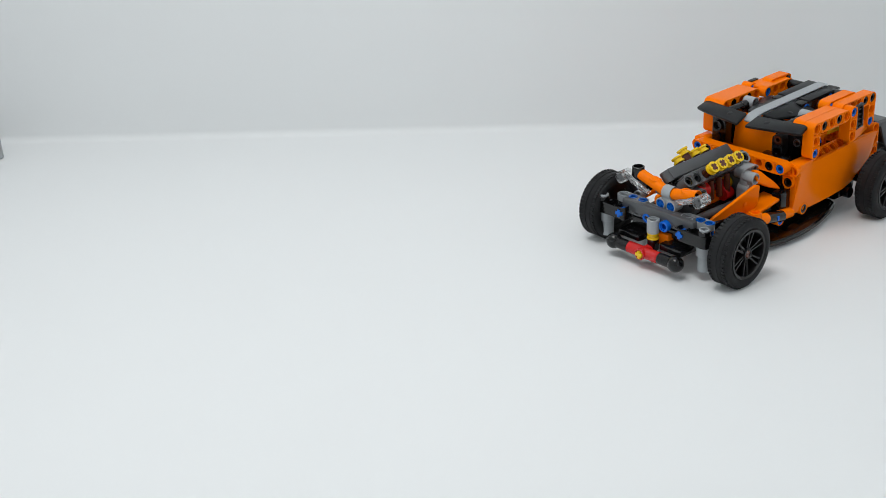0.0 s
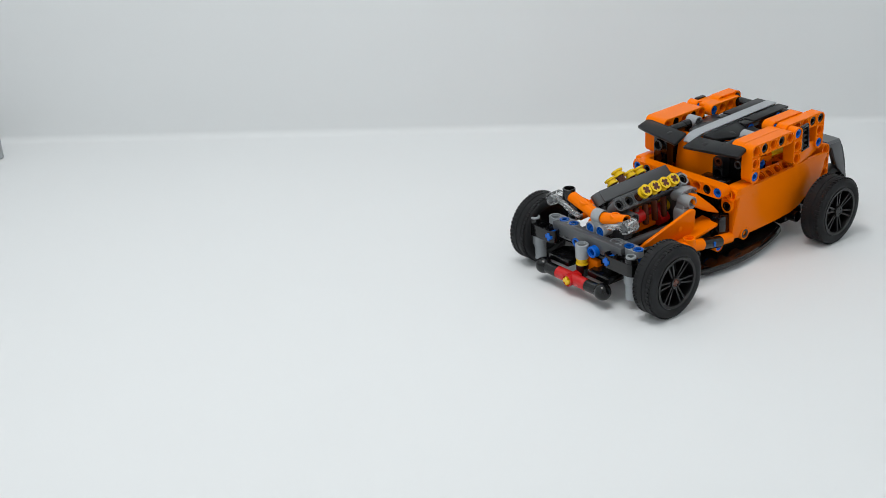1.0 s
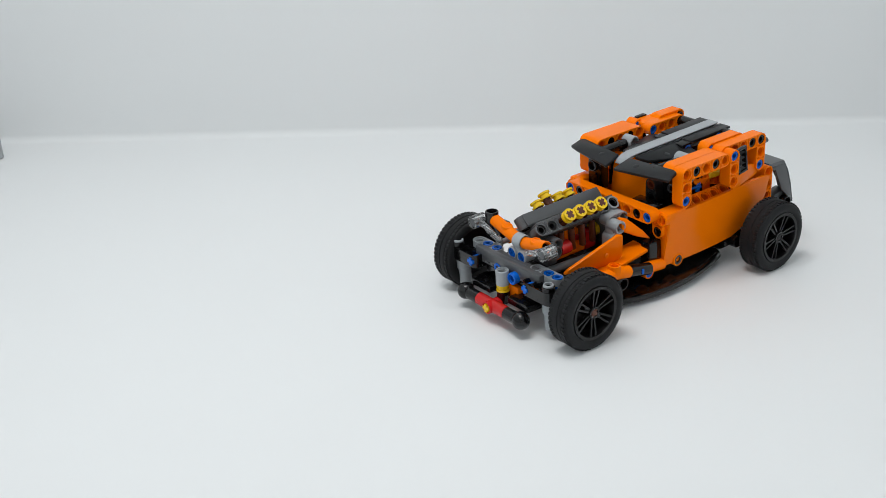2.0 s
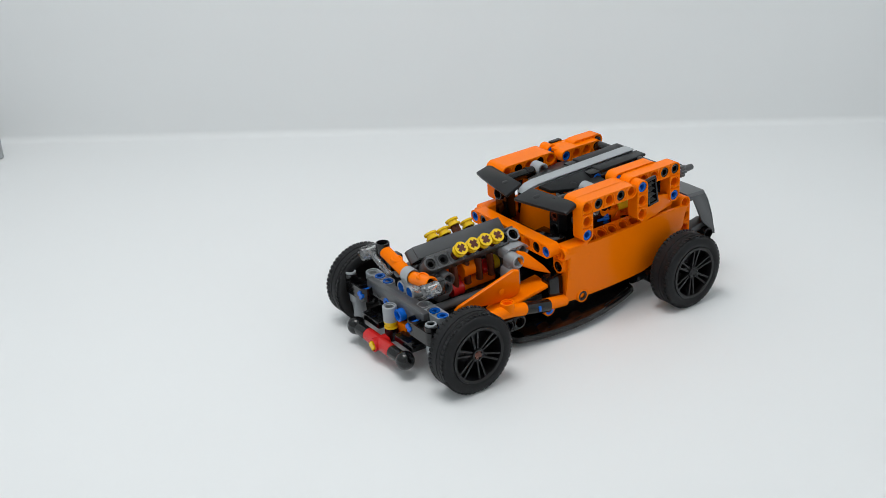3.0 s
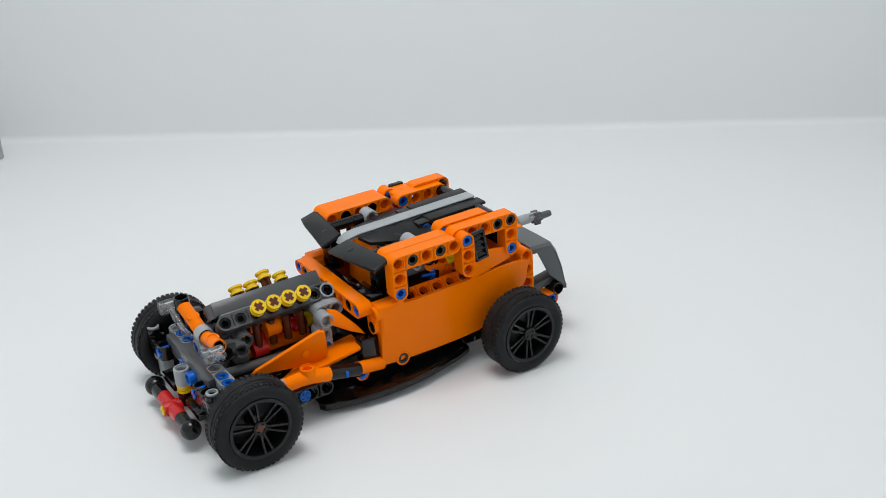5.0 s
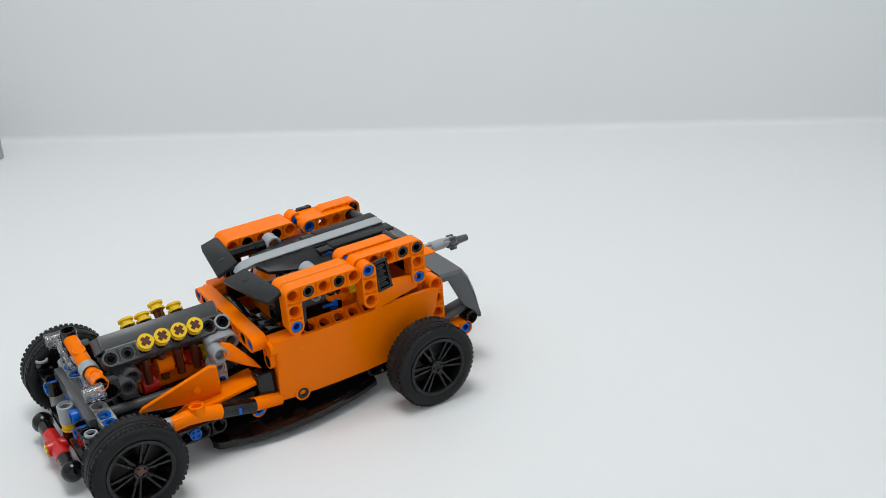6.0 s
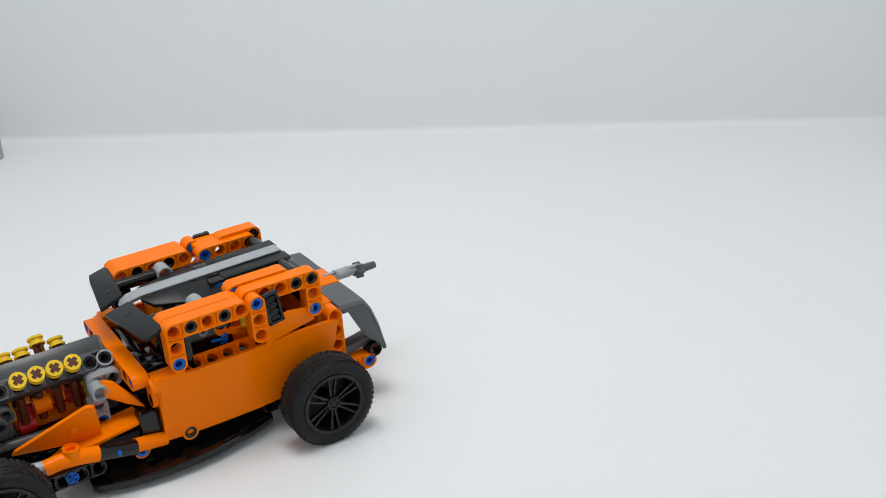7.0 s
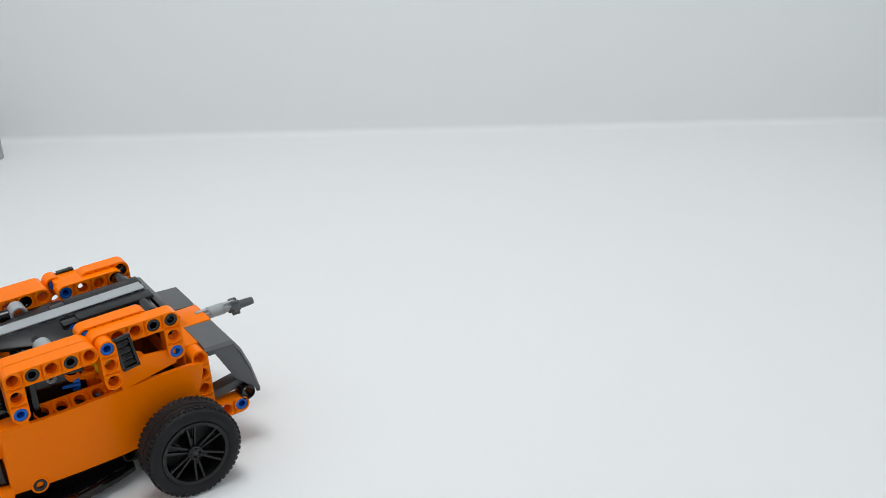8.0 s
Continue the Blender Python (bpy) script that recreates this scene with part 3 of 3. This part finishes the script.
for sg in (1, -1):
    TILT = 45 * sg
    yb_, zb_ = (5.7, 50.3) if sg > 0 else (-8.0, 51.4)
    def bank(x, u, v, rx=0, ry=0, rz=0):
        """Bank space: u across, v up out of the bank."""
        return BODY @ mm(x, yb_, zb_) @ pose(0, 0, 0, -TILT, 0, 0) @ mm(0, sg * u, v, rx, ry, rz)
    beam("valve_cover_beam", row(7), DARK, car, bank(78, 0, 0, 90, 0, 0), label="dark grey valve cover beam")
    pin(car, bank(30, 0, 2.9, 90, 0, 0), BLACK)
    pin(car, bank(78, 0, 2.9, 90, 0, 0), BLACK)
    pin(car, bank(70, 0, 2.9, 90, 0, 0), COAL)
    beam("mount_beam", [(0, 0)], DARK, car, at(75, sg * 13.5, 40.5))
    for k in range(4):
        x = 38.5 + 8 * k
        top = 11.2 if sg > 0 else 7.4
        home = bank(x, 0, top)
        piston = part("piston", shared(("bush_up",), YELLOW, bush_shape_up), car, home, "yellow flanged bush on a brown axle")
        axle(piston, mm(0, 0, -8, 90, 0, 0) @ pose(0, 0, 0, 0, 40, 0), 20.4, BROWN, "piston_axle")
        if sg < 0:
            LIFTED.append((piston, home, 3 - k))
        m_, l_ = between((x, sg * 6.5, 46), (x, sg * 7.5, 33))
        tube(car, BODY @ m_, l_, BROWN, r=2.0, bore=1.0, name="stack_pipe")
    part("cover_plate", finish("cover_plate", box_shape((58, 7.4, 1.2), 0.4), DARK), car, bank(50, -4.2, 0.2, 90, 0, 0))
    beam("beam", [(0, 0)], GREY, car, bank(23, 0, 0.2, 90, 0, 0))
    pin(car, bank(23, 0, 3.1, 90, 0, 0), BLACK)
    beam("beam", [(0, 0), (1, 0)], GREY, car, at(22.6, sg * 12.4, 45.4))
    tube(car, at(31.5, sg * 19, 44, 0, 0, 0), 9, GREY, r=3.9, name="connector")
    beam("beam", [(0, 0), (0, -1)], GREY, car, at(32.4, sg * 16.5, 36.5))
    part("connector_web", finish("connector_web", box_shape((6, 6, 8), 0.8), GREY), car, at(32, sg * 16.5, 40.5))
    pin(car, out(32.4, sg * 19.4, 28.5, sg), BLUE)
    beam("beam", [(0, 0)], DARK, car, at(71, sg * 10, 43))
    part("front_joint", finish("front_joint", box_shape((9, 7, 9), 1.0), BLACK), car, at(84, sg * 20, 46))
CRANK = at(50, 1.5, 36.5)
shaft = lathe([(0, -22), (2.6, -22), (2.6, 22), (0, 22)], 16, False)
bmesh.ops.rotate(shaft, verts=shaft.verts, matrix=Matrix.Rotation(-math.pi / 2, 3, "Z"))
crank = part("crankshaft", finish("crankshaft", shaft, RED), car, CRANK)


def throw_shape():
    """A crank throw: a web with a round journal beside the shaft."""
    bm = bmesh.new()
    add_box(bm, (0, 0, 3.2), (6.6, 7.4, 9.5), 1.0)
    r = bmesh.ops.create_cone(bm, cap_ends=True, segments=20, radius1=3.9, radius2=3.9, depth=7.4)
    for v in r["verts"]:
        v.co = Vector((v.co.z, v.co.x, v.co.y + 6.6))
    return bm


for i, mat_ in enumerate((RED, ORANGE, ORANGE, RED)):
    turn = 45 + 90 * i      # the first throw starts towards the far bank
    part("crank_throw", shared(("crank_throw",), mat_, throw_shape), crank, mm(12 - 8 * i, 0, 0, turn, 0, 0))
tube(car, at(50, 0, 29, 0, 0, 90), 34, ORANGE, r=3.9, name="engine_block", label="orange engine block")
part("engine_base", finish("engine_base", box_shape((62, 20, 6), 1.0), DARK), car, at(50, 0, 24))
m_, l_ = between((86, 13, 29), (38, 15, 28))
tube(car, BODY @ m_, l_, DARK, r=2.5, name="side_pipe", label="dark grey side pipe")
tube(car, at(67.4, 1.5, 36.5, 0, 0, 90), 4, YELLOW, r=3.9, name="bush", label="yellow bush")
tube(car, at(32.4, 1.5, 36.5, 0, 0, 90), 4, YELLOW, r=3.9, name="bush", label="yellow bush")
part("engine_mount", finish("engine_mount", box_shape((8, 22, 12), 1.2), DARK), car, at(73, 0, 36))
part("engine_mount", finish("engine_mount", box_shape((8, 24, 16), 1.2), DARK), car, at(26, 0, 36))

# -- nose: cross beams, head lamps, bumper --
beam("cross_beam", [(k, 0) for k in range(-3, 4)], DARK, car, at(93.5, 0, 33, 0, 0, 90))
part("cross_plate", finish("cross_plate", box_shape((4, 56, 7), 0.6), DARK), car, at(95.5, 0, 34.2), "dark grey flat cross plate")
for sg in (1, -1):
    beam("thin_beam", [(0, 0), (1, 0), (2, 0)], GREY, car, at(90, sg * 25.5 - (8 if sg > 0 else 8), 35, 90, 0, 90), th=4)
    for k in (0, 1):
        pin(car, at(90, sg * (27.5 + 7 * k) if sg > 0 else -17.5 - 8 * k, 37.2, 90, 0, 0), BLUE)
    beam("arm_beam", [(0, 0), (1, 0), (2, 0)], BLACK, car, at(99.5, sg * 32 - 9.5, 30, 90, 0, 90))
    axle(car, at(99.8, sg * 24 - 1.5, 30, 0, 0, -90), 8.2, BLUE, "axle_end")
    tube(car, at(99.5, sg * 39.6 - 1.8, 33, 90, 0, 0), 7, BLACK, r=3.7, name="pivot")
    tube(car, at(99.5, sg * 39.6 - 1.8, 36.7, 90, 0, 0), 0.8 + 1, GREY, r=3.0, bore=1.5, name="pivot_cap")
    tube(car, at(97.0, sg * 38.6 - 2.4, 22.5, 90, 0, 0), 7, GREY, r=4.5, name="steering_link")
    tube(car, at(96.5, sg * 38.6 - 2.4, 14.0, 90, 0, 0), 10, GREY, r=3.9, name="steering_link")
    part("axle_block", finish("axle_block", box_shape((10, 12, 10), 1.0), BLACK), car, at(88, sg * 36, 24))
pin(car, at(97.6, 8, 30, 0, 0, -90), BLUE)
pin(car, at(97.6, -8, 30, 0, 0, -90), BLUE)
tube(car, at(99, 8, 30, 0, 0, 90), 4, BLUE, r=3.5, bore=1.8, name="stop_bush")
for sg in (4, -4):
    tube(car, at(87, sg + 1, 39, 0, 0, 90), 8, GREY, name="double_connector")
    pin(car, at(90.4, sg + 1, 39, 0, 0, -90), BLUE, True)
tube(car, at(87, 1, 46.5), 6.5, GREY, r=4.4, bore=3.6, name="clip")
part("clip_web", finish("clip_web", box_shape((6, 7, 5), 0.8), GREY), car, at(87, 1, 42.6))
for a_, b_, c_ in (((86.8, -2, 46.4), (87.8, -21.5, 53), (87.4, -11, 50.6)), ((86.8, 4, 46.2), (87.8, 23.5, 50.6), (87.4, 14, 49.4))):
    m_, l_ = between(a_, b_)
    tube(car, BODY @ m_, l_, ORANGE, r=3.5, name="tube_connector")
    tube(car, at(*c_, 78, 0, 0), 4.4, ORANGE, r=3.3, bore=1.6, name="tube_eye")
for sg in (1, -1):
    if sg < 0:
        tube(car, at(87.8, -23.5, 53.5, 90, 0, 0), 8, BLACK, r=3.9, name="tube_end")
    lamp = tube(car, at(93, sg * 30, 51, 0, 0, 90), 9, CLEAR, r=3.9, bore=2.4, name="head_lamp", label="clear plastic head lamp")
    part("lamp_axle", finish("lamp_axle", cross_shape(2.5), DARK), lamp, mm(0, -3.0, 0))
    elbow(car, [(92, sg * 27, 50), (92.5, sg * 21, 47.8), (92.5, sg * 15, 45.6), (92, sg * 11, 44.5)], 1.9, CLEAR, "lamp_arm", "clear plastic lamp arm", 0.5)
    pts = [(93.6, sg * 29, 53.5), (93.2, sg * 21, 50.4), (92.6, sg * 11, 44.6), (92.6, sg * 20, 46.6), (93, sg * 29, 48)]
    slab("lamp_fin", car, pts if sg > 0 else pts[::-1], 1.2, CLEAR, BODY, 0.3, "clear plastic fin")
    pts = [(104, sg * 25, 16), (84, sg * 26, 16), (84, sg * 6, 16), (104, sg * 8, 16)]
    slab("bumper_arm", car, pts if sg < 0 else pts[::-1], 4, BLACK, BODY, 0.6)
# front bumper bar
tube(car, at(108.5, 0, 13.2), 24, RED, r=3.7, name="bumper_bar", label="red bumper bar")
tube(car, at(108.5, 0, 13.2, 0, 0, 90), 9.5, RED, r=3.7, name="bumper_eye")
axle(car, at(109, 0, 13.2, 0, 0, 90), 9.8, YELLOW)
for sg in (1, -1):
    tube(car, at(108.5, sg * 16.5, 13.2), 9, BLACK, r=3.6, name="bumper_sleeve")
    ballm = bmesh.new()
    bmesh.ops.create_uvsphere(ballm, u_segments=24, v_segments=14, radius=5.1)
    part("bumper_ball", finish("bumper_ball", ballm, BLACK, 60), car, at(108.5, sg * 24.5, 13.4))
tube(car, at(101, 0.5, 28.8, 90, 0, 0), 9, GREY, r=3.9, name="radiator_cap")
part("cap_bush", shared(("bush",), YELLOW, bush_shape), car, at(101, 0.5, 22.4, 90, 0, 0), "yellow flanged bush")
tube(car, at(101, 0.5, 17, 90, 0, 0), 8, BLACK, name="cap_stem")
part("nose_block", finish("nose_block", box_shape((6, 10, 8), 0.8), ORANGE), car, at(95, 5, 20))
part("nose_frame", finish("nose_frame", box_shape((10, 44, 6), 0.8), BLACK), car, at(90, 0, 24))


# -- wheels --
def tyre_shape():
    """A narrow road tyre: smooth sidewall, fine notched tread at each shoulder; outer side at +Y."""
    R = 21.6
    prof = [(15.4, 6.9), (16.4, 7.5), (18.4, 7.7), (20.2, 7.0), (20.95, 6.2), (21.28, 3.2), (R, 3.0), (R, 1.1), (21.2, 0.9), (21.2, 0.3), (R, 0.1), (R, -3.0), (21.28, -3.2), (20.95, -6.2), (20.2, -7.0), (18.4, -7.7), (16.4, -7.5), (15.4, -6.9)]
    bm = lathe(prof, 72)
    n = 52
    for k in range(n):
        a = math.tau * k / n
        for yy in (4.5, -4.5, 1.9):
            r = bmesh.ops.create_cube(bm, size=1)
            mt = Matrix.Rotation(a + (math.pi / n if yy == 2.4 else 0), 4, "Y") @ Matrix.Translation((R - (0.58 if abs(yy) > 3 else 0.52), yy, 0)) @ Matrix.Rotation(-0.22 if yy > 3 else (0.22 if yy < 0 else 0), 4, "Z")
            for v in r["verts"]:
                v.co = mt @ Vector((v.co.x * 1.15, v.co.y * (3.0 if abs(yy) > 3 else 1.2), v.co.z * 1.6))
    return bm


def spoke_shape():
    """One pair of thin spokes, joined at the hub."""
    bm = bmesh.new()
    for off in (-1, 1):
        r = bmesh.ops.create_cube(bm, size=1)
        for v in r["verts"]:
            x, y, z = v.co.x + 0.5, v.co.y, v.co.z
            v.co = Vector((3.2 + x * 10.6, 5.0 + 1.2 * x + y * 1.6, off * (0.75 + 1.15 * x) + z * 0.95))
    add_box(bm, (5.2, 4.4, 0), (3.6, 1.2, 3.0), 0.2)
    return bm


RIM_MESH = finish("rim", lathe([(15.6, 6.7), (15.3, 7.5), (13.7, 7.4), (13.4, 6.6), (12.8, -6.6), (15.6, -6.7)], 56), RIM)
SPOKE_MESH = finish("spoke", spoke_shape(), RIM)
DISC_MESH = finish("disc", lathe([(0, -4.6), (13.0, -4.6), (13.0, -5.8), (0, -5.8)], 32, False), RIM)
TYRE_MESH = finish("tyre", tyre_shape(), RUBBER, 40)
HUB_MESH = finish("hub", lathe([(0, 5.6), (2.4, 5.6), (2.4, 6.6), (3.3, 6.6), (3.5, 6.1), (3.5, -6), (0, -6)], 24, False), RIM)
AXLE_MESH = {"front": finish("axle_end", cross_shape(3), BROWN), "rear": finish("axle_end", cross_shape(3), RIM)}
WHEELS = []
for x, y, end in ((86.0, 60.2, "front"), (-64.4, 61.2, "rear")):
    for sg in (1, -1):
        w = new("wheel", RIM_MESH)
        w.parent = car
        tagged(w, "black six-spoked wheel with a rubber tyre")
        part("tyre", TYRE_MESH, w, None, "black rubber tyre")
        part("hub", HUB_MESH, w)
        part("disc", DISC_MESH, w)
        for k in range(6):
            part("spoke", SPOKE_MESH, w, pose(0, 0, 0, 0, 60 * k, 0))
        part("axle_end", AXLE_MESH[end], w, mm(0, 4.9, 0))
        WHEELS.append((w, x, sg * (y - 6.6) + (0 if sg > 0 else 5.0), sg, end))
for x in (86.0, -64.4):
    axle(car, mm(x, 0, 21.6), 92, BLACK, "wheel_axle")


# ---- movement ----
PHASE = {"front": 23.0, "rear": 8.0}
BEAT, FIRST = 0.24, 0.12     # the car stands still between its steps


def step_of(t):
    return max(0, int((t - FIRST) / BEAT + 1.0001))


def stations():
    """Where the car stands after each step: x, y, heading, metres rolled."""
    known = [step_of(r[0]) for r in WAY]
    return [[float(np.interp(k, known, [r[c] for r in WAY])) for c in (1, 2, 3, 4)] for k in range(known[-1] + 1)]


def stepped(place, between_steps=()):
    """Rows for walk(): each station is held, then left in a quick jump; place(k) takes fractions of a step."""
    last = step_of(8.0)
    rows = [(0.0, place(0))]
    for k in range(last):
        t = FIRST + BEAT * k
        rows.append((t - 0.05, place(k)))
        rows += [(t - 0.05 + 0.04 * f, place(k + f)) for f in between_steps]
        rows.append((t - 0.01, place(k + 1)))
    rows.append((8.0, place(last)))
    return rows


def motions():
    stand = stations()
    walk(car, stepped(lambda k: pose(stand[k][0], stand[k][1], 0, 0, 0, stand[k][2])))
    for w, x, y, sg, end in WHEELS:
        flip = Matrix() if sg > 0 else pose(0, 0, 0, 0, 0, 180)
        walk(w, stepped(lambda k: mm(x, y, 21.6) @ pose(0, 0, 0, 0, math.degrees(stand[k][3] / 0.0216) + PHASE[end], 0) @ flip))
    # the crank makes a quarter turn at each step and lifts one stack after another
    walk(crank, stepped(lambda k: CRANK @ pose(0, 0, 0, -90 * (k - 15), 0, 0), (0.25, 0.5, 0.75)))
    for piston, home, i in LIFTED:
        walk(piston, stepped(lambda k: home @ mm(0, 0, LIFT if (k - 15) % 4 == i else 0)))


motions()
